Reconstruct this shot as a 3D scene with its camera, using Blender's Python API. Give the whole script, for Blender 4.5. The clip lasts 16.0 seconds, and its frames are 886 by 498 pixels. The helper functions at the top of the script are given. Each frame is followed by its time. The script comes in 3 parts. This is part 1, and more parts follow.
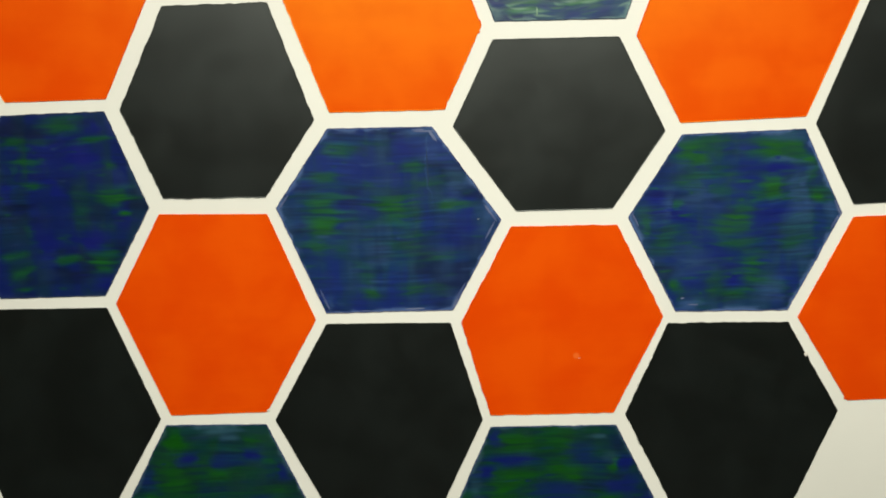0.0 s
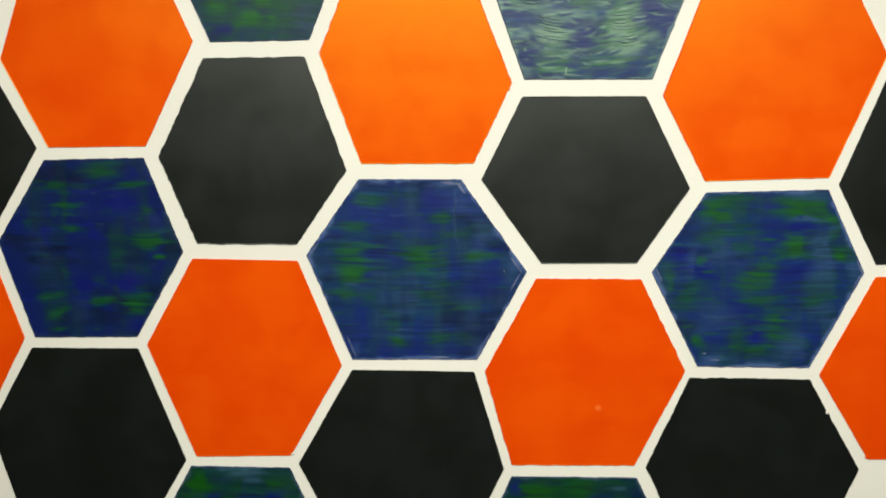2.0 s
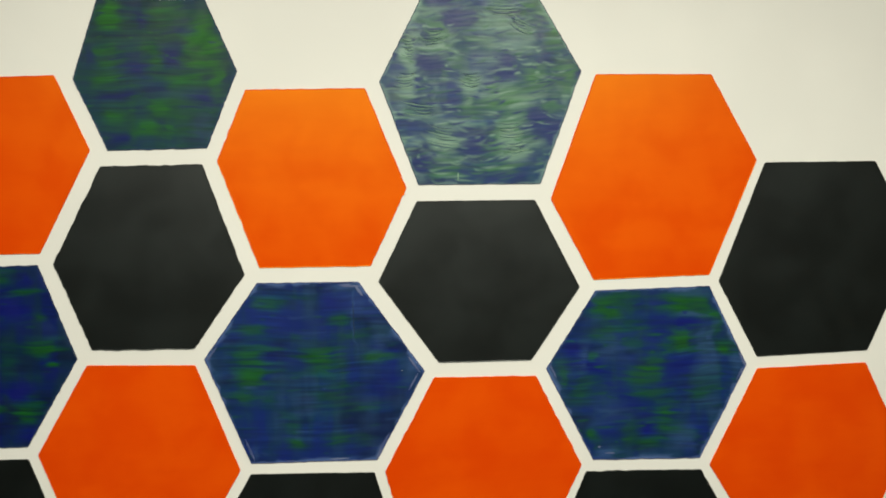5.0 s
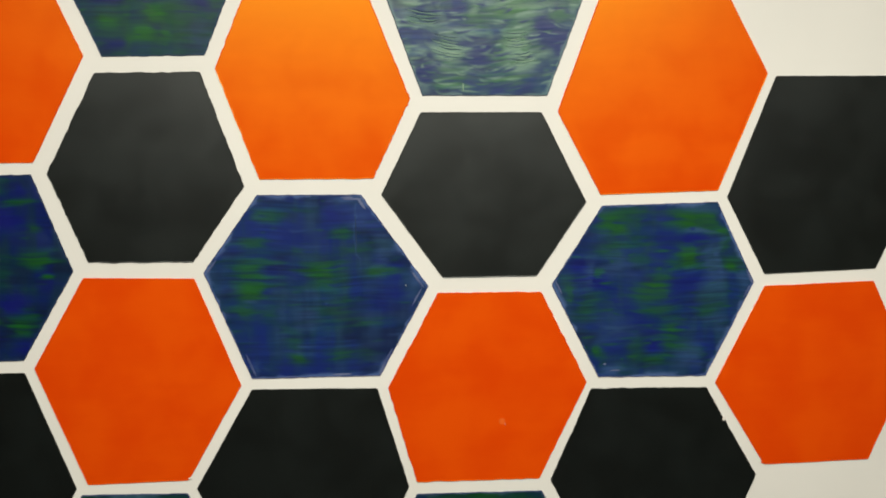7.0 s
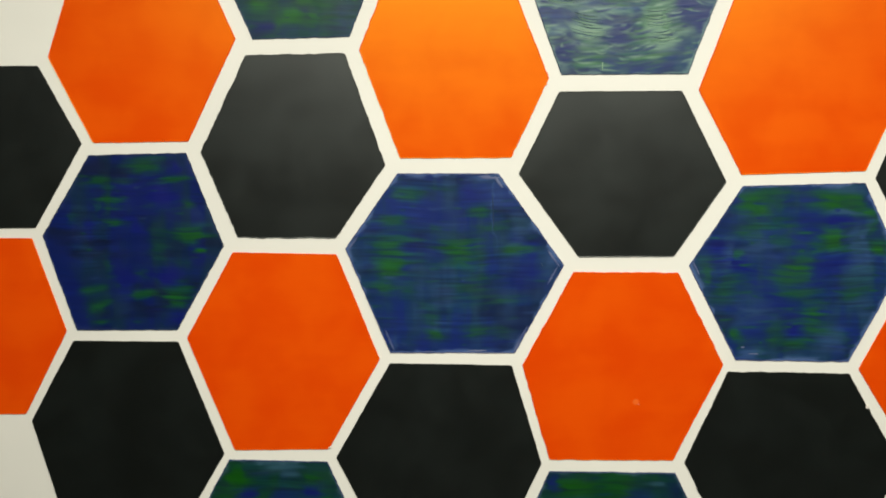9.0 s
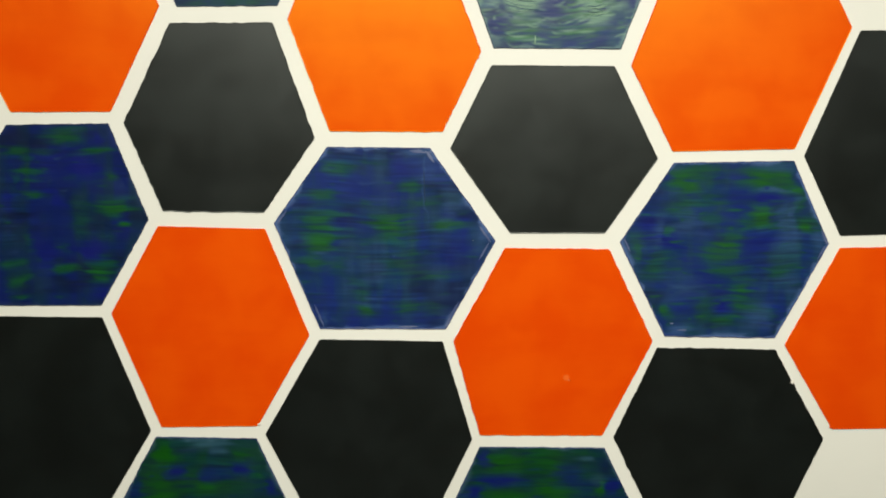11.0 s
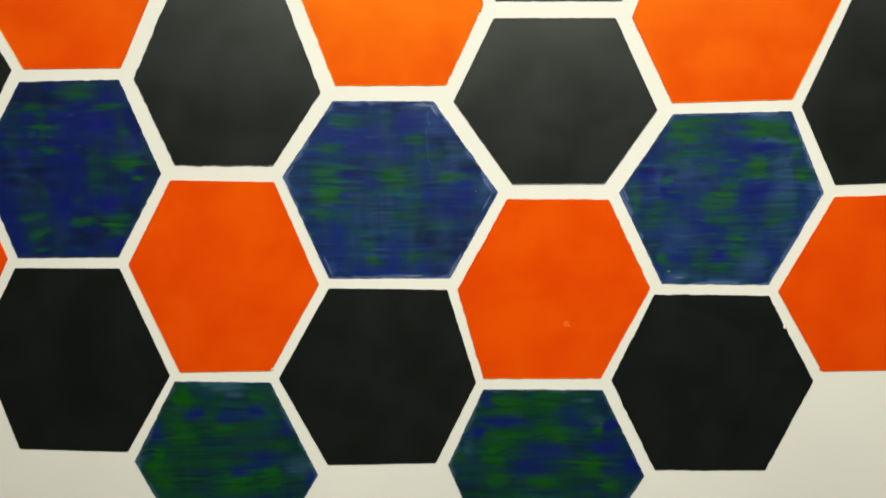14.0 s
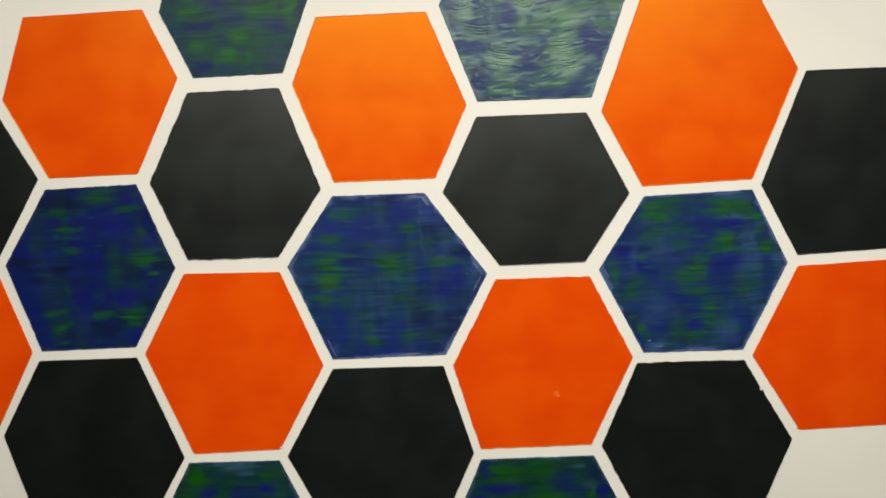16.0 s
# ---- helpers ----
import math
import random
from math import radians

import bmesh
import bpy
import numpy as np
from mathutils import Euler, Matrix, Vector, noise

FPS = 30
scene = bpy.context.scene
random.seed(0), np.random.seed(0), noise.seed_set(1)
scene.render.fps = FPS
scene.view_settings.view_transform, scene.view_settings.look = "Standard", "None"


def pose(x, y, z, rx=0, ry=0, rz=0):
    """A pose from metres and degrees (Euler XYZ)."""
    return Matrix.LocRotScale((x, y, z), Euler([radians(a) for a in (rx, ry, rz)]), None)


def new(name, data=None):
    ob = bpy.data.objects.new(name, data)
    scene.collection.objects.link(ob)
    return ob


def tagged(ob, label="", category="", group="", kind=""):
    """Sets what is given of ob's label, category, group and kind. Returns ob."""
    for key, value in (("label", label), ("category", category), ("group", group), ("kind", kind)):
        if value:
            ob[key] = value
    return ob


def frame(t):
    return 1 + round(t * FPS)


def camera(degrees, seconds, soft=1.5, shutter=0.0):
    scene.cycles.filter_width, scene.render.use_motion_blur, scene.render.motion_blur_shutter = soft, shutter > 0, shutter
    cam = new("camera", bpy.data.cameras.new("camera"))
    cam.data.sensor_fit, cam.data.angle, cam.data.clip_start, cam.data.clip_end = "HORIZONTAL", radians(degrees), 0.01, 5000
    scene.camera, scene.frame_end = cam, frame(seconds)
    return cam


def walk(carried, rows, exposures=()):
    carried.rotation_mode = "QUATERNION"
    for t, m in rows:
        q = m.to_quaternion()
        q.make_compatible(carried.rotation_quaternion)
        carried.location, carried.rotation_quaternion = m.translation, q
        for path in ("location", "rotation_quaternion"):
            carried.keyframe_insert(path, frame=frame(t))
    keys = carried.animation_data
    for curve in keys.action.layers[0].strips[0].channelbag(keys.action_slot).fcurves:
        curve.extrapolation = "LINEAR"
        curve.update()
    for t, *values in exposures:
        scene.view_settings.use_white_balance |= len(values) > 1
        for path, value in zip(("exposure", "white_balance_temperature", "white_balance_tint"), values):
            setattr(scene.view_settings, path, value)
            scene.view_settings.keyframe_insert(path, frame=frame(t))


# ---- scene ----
# camera and walk: seconds, x, y, z in metres, yaw, pitch, roll in degrees; then exposure and white balance
cam = camera(62.0, 16.0, soft=1.85)
PATH = [
    (0.0, -0.0079, -1.1670, 1.4651, -1.01, -6.76, 1.52),
    (0.5, -0.0171, -1.1703, 1.4684, -1.09, -6.53, 1.37),
    (1.0, -0.0165, -1.1783, 1.4779, -0.95, -6.30, 0.94),
    (1.5, -0.0100, -1.1831, 1.4855, -0.91, -5.86, 0.68),
    (2.0, -0.0339, -1.1849, 1.5052, -0.09, -4.67, 0.22),
    (2.5, -0.0546, -1.2006, 1.5283, 0.77, -3.63, -0.31),
    (3.0, -0.0573, -1.2026, 1.5523, 0.58, -2.07, -0.74),
    (3.5, -0.0282, -1.2083, 1.5796, -0.45, -1.08, -0.52),
    (4.0, -0.0049, -1.2157, 1.5940, -1.11, -0.66, -0.20),
    (4.5, 0.0167, -1.2153, 1.5882, -1.74, -0.24, 0.16),
    (5.0, 0.0549, -1.2118, 1.5816, -3.85, -0.49, 0.92),
    (5.2, 0.0708, -1.2101, 1.5709, -4.61, -1.05, 0.93),
    (7.3, 0.0159, -1.1843, 1.4755, -4.30, -2.56, 0.68),
    (7.5, -0.0065, -1.1826, 1.4735, -3.36, -2.69, 0.69),
    (8.0, -0.0549, -1.1887, 1.4676, -1.34, -3.03, 0.85),
    (8.2, -0.0800, -1.1965, 1.4640, -0.36, -3.00, 0.96),
    (10.3, -0.0766, -1.1974, 1.4573, 0.96, -2.92, 0.10),
    (10.5, -0.0548, -1.1916, 1.4563, -0.11, -3.39, -0.04),
    (11.0, -0.0122, -1.1860, 1.4523, -1.45, -4.54, -0.13),
    (11.5, -0.0070, -1.1911, 1.4494, -1.73, -5.77, 0.05),
    (12.0, -0.0080, -1.1905, 1.4529, -1.74, -6.59, 0.09),
    (12.5, -0.0092, -1.1893, 1.4530, -1.52, -7.46, 0.13),
    (13.0, -0.0132, -1.1884, 1.4577, -1.26, -8.16, 0.06),
    (13.5, -0.0106, -1.1914, 1.4565, -1.16, -8.41, 0.05),
    (14.0, -0.0094, -1.2233, 1.4591, -1.00, -8.48, 0.29),
    (14.5, -0.0077, -1.2661, 1.4747, -1.35, -7.06, 0.95),
    (15.0, -0.0046, -1.2919, 1.4977, -1.58, -5.08, 1.59),
    (15.5, 0.0028, -1.3139, 1.5068, -1.59, -4.22, 2.08),
    (16.0, -0.0021, -1.3162, 1.5099, -1.38, -3.97, 2.41),
]
EXPOSURES = [(0, -0.07, 6500, 11), (1, -0.01, 6500, 11), (2, -0.02, 6500, 12), (3, -0.18, 6500, 11), (4, -0.23, 6500, 10), (5, -0.24, 6500, 12), (7.5, -0.20, 6500, 17), (8, -0.14, 6500, 16), (10.5, -0.08, 6500, 12), (12, -0.06, 6500, 12), (14, -0.06, 6500, 12), (15.5, -0.17, 6500, 16), (16, -0.19, 6500, 17)]
walk(cam, [(t, pose(x, y, z, 90 + pitch, roll, yaw)) for t, x, y, z, yaw, pitch, roll in PATH], EXPOSURES)

# light: one long warm ceiling light behind the camera, over its right shoulder
world = bpy.data.worlds.new("room_air")
scene.world = world
world.use_nodes = True
world.node_tree.nodes["Background"].inputs[0].default_value = (1.0, 0.95, 0.86, 1)
world.node_tree.nodes["Background"].inputs[1].default_value = 0.02


def ceiling_light(x, y, z, length, width, watts, colour):
    data = bpy.data.lights.new("ceiling_light", "AREA")
    data.shape, data.size, data.size_y, data.energy, data.color = "RECTANGLE", length, width, watts, colour
    ob = new("ceiling_light", data)
    ob.location = (x, y, z)
    return ob


ceiling_light(0.16, -1.42, 2.54, 2.10, 0.30, 86, (1.0, 0.975, 0.845))


# ---- materials ----
class Nodes:
    """A short way to lay out a node material."""

    def __init__(self, name):
        self.mat = bpy.data.materials.new(name)
        self.mat.use_nodes = True
        self.tree = self.mat.node_tree
        self.bsdf = self.tree.nodes["Principled BSDF"]

    def add(self, kind, **values):
        node = self.tree.nodes.new(kind)
        for key, value in values.items():
            node.inputs[key].default_value = value
        return node

    def link(self, a, b):
        self.tree.links.new(a, b)

    def coords(self, sx, sy, sz):
        tex = self.add("ShaderNodeTexCoord")
        mapping = self.add("ShaderNodeMapping", Scale=(sx, sy, sz))
        self.link(tex.outputs["Object"], mapping.inputs["Vector"])
        return mapping.outputs["Vector"]

    def noise(self, vector, scale, detail=4.0, rough=0.55, distortion=0.0):
        node = self.add("ShaderNodeTexNoise", Scale=scale, Detail=detail, Roughness=rough, Distortion=distortion)
        self.link(vector, node.inputs["Vector"])
        return node.outputs["Fac"]

    def math(self, op, a, b=0.5, clamp=False):
        node = self.add("ShaderNodeMath")
        node.operation, node.use_clamp = op, clamp
        for i, v in enumerate((a, b)):
            if isinstance(v, (int, float)):
                node.inputs[i].default_value = v
            else:
                self.link(v, node.inputs[i])
        return node.outputs[0]

    def ramp(self, value, low, high, a=0.0, b=1.0):
        node = self.add("ShaderNodeMapRange")
        node.interpolation_type = "SMOOTHSTEP"
        for i, v in enumerate((low, high, a, b)):
            node.inputs[i + 1].default_value = v
        self.link(value, node.inputs[0])
        return node.outputs[0]

    def mix(self, fac, a, b):
        node = self.add("ShaderNodeMix")
        node.data_type = "RGBA"
        for i, v in ((0, fac), (6, a), (7, b)):
            if isinstance(v, (int, float)):
                node.inputs[i].default_value = v
            elif isinstance(v, tuple):
                node.inputs[i].default_value = (*v, 1)
            else:
                self.link(v, node.inputs[i])
        return node.outputs[2]

    def bump(self, height, strength, distance):
        node = self.add("ShaderNodeBump", Strength=strength, Distance=distance)
        self.link(height, node.inputs["Height"])
        self.link(node.outputs["Normal"], self.bsdf.inputs["Normal"])


def wall_paint(name, colour):
    n = Nodes(name)
    v = n.coords(1, 1, 1)
    broad, fine = n.noise(v, 2.2, 3), n.noise(v, 420, 2)
    dark = tuple(c * 0.94 for c in colour)
    n.link(n.mix(n.ramp(broad, 0.35, 0.65), dark, colour), n.bsdf.inputs["Base Color"])
    n.bsdf.inputs["Roughness"].default_value = 0.62
    n.bump(n.math("ADD", fine, n.math("MULTIPLY", n.noise(v, 90, 3), 0.8)), 0.10, 0.0006)
    return n.mat


def flat_paint(name, colour, second, rough, streak, gloss, tint=(1, 1, 1), patchy=0.025):
    """Brushed plain paint: broad clouds, faint brush streaks, uneven gloss."""
    n = Nodes(name)
    info = n.add("ShaderNodeObjectInfo")
    tex = n.add("ShaderNodeTexCoord")
    shift = n.add("ShaderNodeVectorMath")
    shift.operation = "ADD"
    n.link(tex.outputs["Object"], shift.inputs[0])
    n.link(info.outputs["Location"], shift.inputs[1])
    v = shift.outputs[0]
    stretch = n.add("ShaderNodeMapping", Scale=(9, 14, 60))
    n.link(v, stretch.inputs["Vector"])
    clouds = n.noise(v, 11, 3, 0.5, 0.25)
    lines = n.noise(stretch.outputs["Vector"], 1.0, 4, 0.6)
    both = n.math("ADD", n.math("MULTIPLY", clouds, 1 - streak), n.math("MULTIPLY", lines, streak))
    n.link(n.mix(n.ramp(both, 0.36, 0.66), colour, second), n.bsdf.inputs["Base Color"])
    n.link(n.ramp(clouds, 0.3, 0.7, rough - patchy, rough + patchy * 1.2), n.bsdf.inputs["Roughness"])
    n.bsdf.inputs["Specular IOR Level"].default_value = gloss
    n.bsdf.inputs["Specular Tint"].default_value = (*tint, 1)
    n.bump(n.math("ADD", lines, n.math("MULTIPLY", n.noise(v, 260, 2), 0.35)), 0.08, 0.0008)
    return n.mat


def brushed_paint(name, rough, gloss):
    """Brushed paint: its pigment comes with the mesh; fine bristle grain and uneven gloss over it."""
    n = Nodes(name)
    info = n.add("ShaderNodeObjectInfo")
    tex = n.add("ShaderNodeTexCoord")
    shift = n.add("ShaderNodeVectorMath")
    shift.operation = "ADD"
    n.link(tex.outputs["Object"], shift.inputs[0])
    n.link(info.outputs["Location"], shift.inputs[1])
    v = shift.outputs[0]
    stretch = n.add("ShaderNodeMapping", Scale=(45, 20, 520))
    n.link(v, stretch.inputs["Vector"])
    hair = n.noise(stretch.outputs["Vector"], 1.0, 2, 0.5, 0.8)
    cloud = n.noise(v, 21, 4, 0.55, 0.7)
    pigment = n.add("ShaderNodeAttribute")
    pigment.attribute_name = "pigment"
    thin = n.mix(0.5, pigment.outputs["Color"], (0.0045, 0.012, 0.045))
    n.link(n.mix(n.ramp(hair, 0.42, 0.75, 0.0, 0.28), pigment.outputs["Color"], thin), n.bsdf.inputs["Base Color"])
    n.link(n.ramp(cloud, 0.3, 0.7, rough - 0.06, rough + 0.08), n.bsdf.inputs["Roughness"])
    n.bsdf.inputs["Specular IOR Level"].default_value = gloss
    n.bump(hair, 0.08, 0.0008)
    return n.mat


WHITE = wall_paint("white_wall_paint", (0.842, 0.855, 0.785))
CEILING = wall_paint("ceiling_paint", (0.80, 0.79, 0.76))
# unseen walls and floor: tones picked to limit bounce and reflections in the gloss
PLAIN = wall_paint("beige_wall_paint", (0.40, 0.375, 0.32))
FLOOR = flat_paint("floor_covering", (0.066, 0.062, 0.058), (0.085, 0.080, 0.073), 0.5, 0.5, 0.5)
ORANGE = flat_paint("orange_paint", (0.79, 0.054, 0.0001), (0.84, 0.071, 0.0002), 0.40, 0.2, 0.95, (1.0, 1.0, 0.06), 0.035)
BLACK = flat_paint("black_paint", (0.0001, 0.0014, 0.0012), (0.0004, 0.0027, 0.0024), 0.40, 0.30, 0.74, (0.92, 1, 0.96), 0.025)
BRUSHED = brushed_paint("blue_green_paint", 0.46, 0.20)
RIDGED = brushed_paint("ridged_blue_green_paint", 0.44, 0.34)
# pale paint for a drip and for bristle ridges, whose highlight it carries
STROKE_PALE_SHEEN = flat_paint("pale_green_stroke_sheen_paint", (0.13, 0.26, 0.17), (0.22, 0.36, 0.25), 0.38, 0.3, 0.4)
# navy for strokes and rims; also stands in for shade in grooves
STROKE_NAVY_SHADE = flat_paint("navy_stroke_and_shade_paint", (0.009, 0.024, 0.070), (0.020, 0.048, 0.105), 0.40, 0.5, 0.3)
FRINGE = flat_paint("scraped_blue_paint", (0.012, 0.022, 0.105), (0.075, 0.10, 0.22), 0.45, 0.2, 0.28)
SCRAPE = flat_paint("thin_scraped_paint", (0.045, 0.070, 0.19), (0.15, 0.18, 0.30), 0.5, 0.3, 0.2)
CHIP = flat_paint("bare_white_chip", (0.74, 0.70, 0.62), (0.82, 0.79, 0.73), 0.6, 0.2, 0.3)
SCUFF = flat_paint("pale_orange_scuff", (0.82, 0.115, 0.006), (0.86, 0.145, 0.016), 0.5, 0.2, 0.15)


# ---- structure ----
def slab(name, x0, y0, z0, x1, y1, z1, mat, label, category):
    bm = bmesh.new()
    bmesh.ops.create_cube(bm, size=1)
    bmesh.ops.scale(bm, vec=(x1 - x0, y1 - y0, z1 - z0), verts=bm.verts)
    bmesh.ops.bevel(bm, geom=list(bm.edges), offset=0.002, segments=1, affect="EDGES")
    mesh = bpy.data.meshes.new(name)
    bm.to_mesh(mesh)
    bm.free()
    mesh.materials.append(mat)
    ob = new(name, mesh)
    ob.location = ((x0 + x1) / 2, (y0 + y1) / 2, (z0 + z1) / 2)
    return tagged(ob, label, category, kind="structure")


slab("wall_north", -3.4, 0.0, 0.0, 3.4, 0.12, 2.6, WHITE, "white painted wall behind the hexagon mural", "wall")
# out of view: added shell that closes the room and shapes its light
slab("wall_south", -3.4, -5.62, 0.0, 3.4, -5.5, 2.6, PLAIN, "unseen plain beige wall added to close the room", "wall")
slab("wall_west", -3.52, -5.62, 0.0, -3.4, 0.12, 2.6, PLAIN, "unseen plain beige wall added to close the room", "wall")
slab("wall_east", 3.4, -5.62, 0.0, 3.52, 0.12, 2.6, PLAIN, "unseen plain beige wall added to close the room", "wall")
slab("floor", -3.52, -5.62, -0.1, 3.52, 0.12, 0.0, FLOOR, "unseen plain grey floor added to close the room", "floor")
slab("ceiling", -3.52, -5.62, 2.6, 3.52, 0.12, 2.7, CEILING, "unseen plain white ceiling added to close the room", "ceiling")


# ---- the mural ----
FILM = 0.0012


class Grain:
    """Smooth value noise on a wrapped table."""

    def __init__(self, seed):
        self.table = np.random.default_rng(seed).random((101, 103))

    def at(self, a, b):
        a, b = np.broadcast_arrays(a, b)
        i, j = np.floor(a).astype(int), np.floor(b).astype(int)
        f, g = a - i, b - j
        f, g = f * f * (3 - 2 * f), g * g * (3 - 2 * g)
        i0, i1, j0, j1 = i % 101, (i + 1) % 101, j % 103, (j + 1) % 103
        t = self.table
        return (t[i0, j0] * (1 - f) + t[i1, j0] * f) * (1 - g) + (t[i0, j1] * (1 - f) + t[i1, j1] * f) * g

    def layers(self, a, b, count=3):
        total = sum(self.at(a * 2**k + 17.3 * k, b * 2**k + 5.1 * k) * 0.5**k for k in range(count))
        return total / (2 - 0.5 ** (count - 1))


def smooth(low, high, value):
    f = np.clip((value - low) / (high - low), 0, 1)
    return f * f * (3 - 2 * f)


def blend(base, colour, amount):
    return base + (np.asarray(colour) - base) * np.asarray(amount)[:, None]


class Tones:
    """The pigments on one brush: ground blues, leaf greens, thin pale haze and deep blue, and how thick the paint lies."""

    def __init__(self, blue, teal, dark, leaf_dark, leaf_light, haze, navy, wash=0.3, scrape=0.3, ridge=0.00006, even=0.55):
        self.blue, self.teal, self.dark = blue, teal, dark
        self.leaf_dark, self.leaf_light = np.array(leaf_dark), np.array(leaf_light)
        self.haze, self.navy, self.wash, self.scrape, self.ridge = haze, navy, wash, scrape, ridge
        self.even = even


class Brushwork:
    """Brush strokes inside one hexagon: u to the right and v down, 0 to 1 across it; half length, half height, strength, turn and sag."""

    def __init__(self):
        self.dabs = []

    def green(self, u, v, w, h, s, turn=0.0, sag=0.0):
        self.dabs.append((0, u, v, w, h, s, turn, sag))

    def pale(self, u, v, w, h, s, turn=0.0, sag=0.0):
        self.dabs.append((1, u, v, w, h, s, turn, sag))

    def deep(self, u, v, w, h, s, turn=0.0, sag=0.0):
        self.dabs.append((2, u, v, w, h, s, turn, sag))

    def scatter(self, seed, count, kinds, strength, size=1.0, lean=0.06):
        """Many small overlapping touches of the brush, under the bold ones."""
        rng = random.Random(seed)
        for _ in range(count):
            w, h = rng.uniform(0.03, 0.09), rng.uniform(0.012, 0.04)
            if rng.random() < 0.25:
                w, h = rng.uniform(0.02, 0.05), rng.uniform(0.04, 0.09)
            self.dabs.insert(0, (rng.choice(kinds), rng.uniform(0.06, 0.94), rng.uniform(0.03, 0.97), w * size, h * size, rng.uniform(0.35, 1.0) * strength, rng.gauss(0, lean), rng.uniform(-0.2, 0.5)))

    def bristles(self, seed, count, kinds, strength, sag=1.5, lean=0.12):
        """Thin single bristle arcs over all the rest."""
        rng = random.Random(seed)
        for _ in range(count):
            u, v = rng.uniform(0.06, 0.94), rng.uniform(0.02, 0.98)
            self.dabs.append((rng.choice(kinds), u, v, rng.uniform(0.012, 0.045), rng.uniform(0.0030, 0.0065), rng.uniform(0.4, 1.0) * strength, rng.gauss(0.02, lean), rng.uniform(-0.3, 1.0) * sag))

    def paint(self, x, z, left, right, height, tones, seed):
        """Pigment and relief at the points x, z, stroke over stroke."""
        g = Grain(seed)
        bend = 0.009 * (g.at(x * 9, z * 9) - 0.5) + 0.003 * (g.at(x * 24 + 40, z * 24) - 0.5)
        drift = 0.030 * (g.layers(x * 26 + 3, z * 34 + 60) - 0.5)
        zb = z + bend
        cloud, upright = g.layers(x * 19, z * 19), g.layers(x * 46, z * 7 + 31)
        streak, hair = g.layers(x * 8 + 50, zb * 105), g.layers(x * 16 + 11, zb * 300, 2)
        patch = g.layers(x * 13 + 71, z * 26 + 9)
        colour = blend(np.tile(tones.blue, (len(x), 1)), tones.teal, smooth(0.36, 0.64, 0.35 * cloud + 0.65 * upright))
        colour = blend(colour, tones.dark, 0.75 * smooth(0.50, 0.70, 0.82 * patch + 0.18 * streak))
        colour = blend(colour, tones.haze, tones.wash * smooth(0.46, 0.72, 0.25 * streak + 0.40 * upright + 0.35 * cloud))
        relief = (hair - 0.5) * tones.ridge * 0.5
        across = left + right
        for k, (kind, u, v, w, h, s, turn, sag) in enumerate(self.dabs):
            half, tall = w * across * 1.35, h * height * 1.65
            dx, dz = x + drift - (u * across - left), zb + 0.20 * drift - (height / 2 - v * height)
            pick = np.nonzero((np.abs(dx) < 1.7 * (half + tall)) & (np.abs(dz) < 1.7 * (tall + abs(turn) * half) + abs(sag) * tall))[0]
            if len(pick) == 0:
                continue
            dx, dz = dx[pick], dz[pick]
            along = (dx * math.cos(turn) + dz * math.sin(turn)) / half
            off = (dz * math.cos(turn) - dx * math.sin(turn)) / tall + sag * (1 - np.minimum(along * along, 2))
            line = off * tall
            bristle = 0.6 * g.at(x[pick] * 9 + 7.3 * k, line * 190 + 3.7 * k) + 0.4 * g.at(x[pick] * 17 + 2.9 * k, line * 390 + 1.3 * k)
            reach = 0.55 + 1.0 * g.at(line * 170 + 11.1 * k, np.sign(along) * 3.5 + 40.5 + k)
            lengthwise = 1 - smooth(0.15, 1.15, np.abs(along) / reach)
            sideways = 1 - smooth(0.10, 1.25, np.abs(off) + 0.6 * (cloud[pick] - 0.5))
            cover = smooth(0.52 - 0.42 * s, 0.86 - 0.36 * s, bristle + 0.12 * (1 - np.abs(along)))
            amount = np.clip(s * 1.25, 0, 1) * lengthwise * sideways * (tones.even + (1 - tones.even) * cover)
            if kind == 0:
                mixed = smooth(0.15, 0.85, 0.55 * bristle + 0.45 * s * lengthwise)[:, None]
                tint = tones.leaf_dark + (tones.leaf_light - tones.leaf_dark) * mixed
            else:
                tint = tones.haze if kind == 1 else tones.navy
            colour[pick] = blend(colour[pick], tint, amount)
            relief[pick] += amount * (bristle - 0.35) * tones.ridge * (1.6 if kind == 1 else 1.0)
        dry = smooth(0.44, 0.66, g.layers(x * 15 + 33, z * 21 + 77))
        colour *= (1 + (hair - 0.5) * (0.22 + 0.55 * dry))[:, None]
        return colour, np.clip(relief, -0.0003, 0.0005)

    def scraped(self, colour, x, z, edge, tones, seed):
        """Thin scraped paint that lets the wall show along the masked edge."""
        torn = Grain(seed + 5).layers(x * 38, z * 52)
        bare = np.array(tones.haze) * 1.5 + 0.04
        return blend(colour, bare, tones.scrape * smooth(0.54, 0.76, torn + 0.25 * edge**3) * edge)


def part(name, verts, faces, mat, parent, label=""):
    mesh = bpy.data.meshes.new(name)
    mesh.from_pydata([tuple(v) for v in verts], [], faces)
    mesh.update()
    mesh.materials.append(mat)
    ob = new(name, mesh)
    ob.parent = parent
    return tagged(ob, label) if label else ob


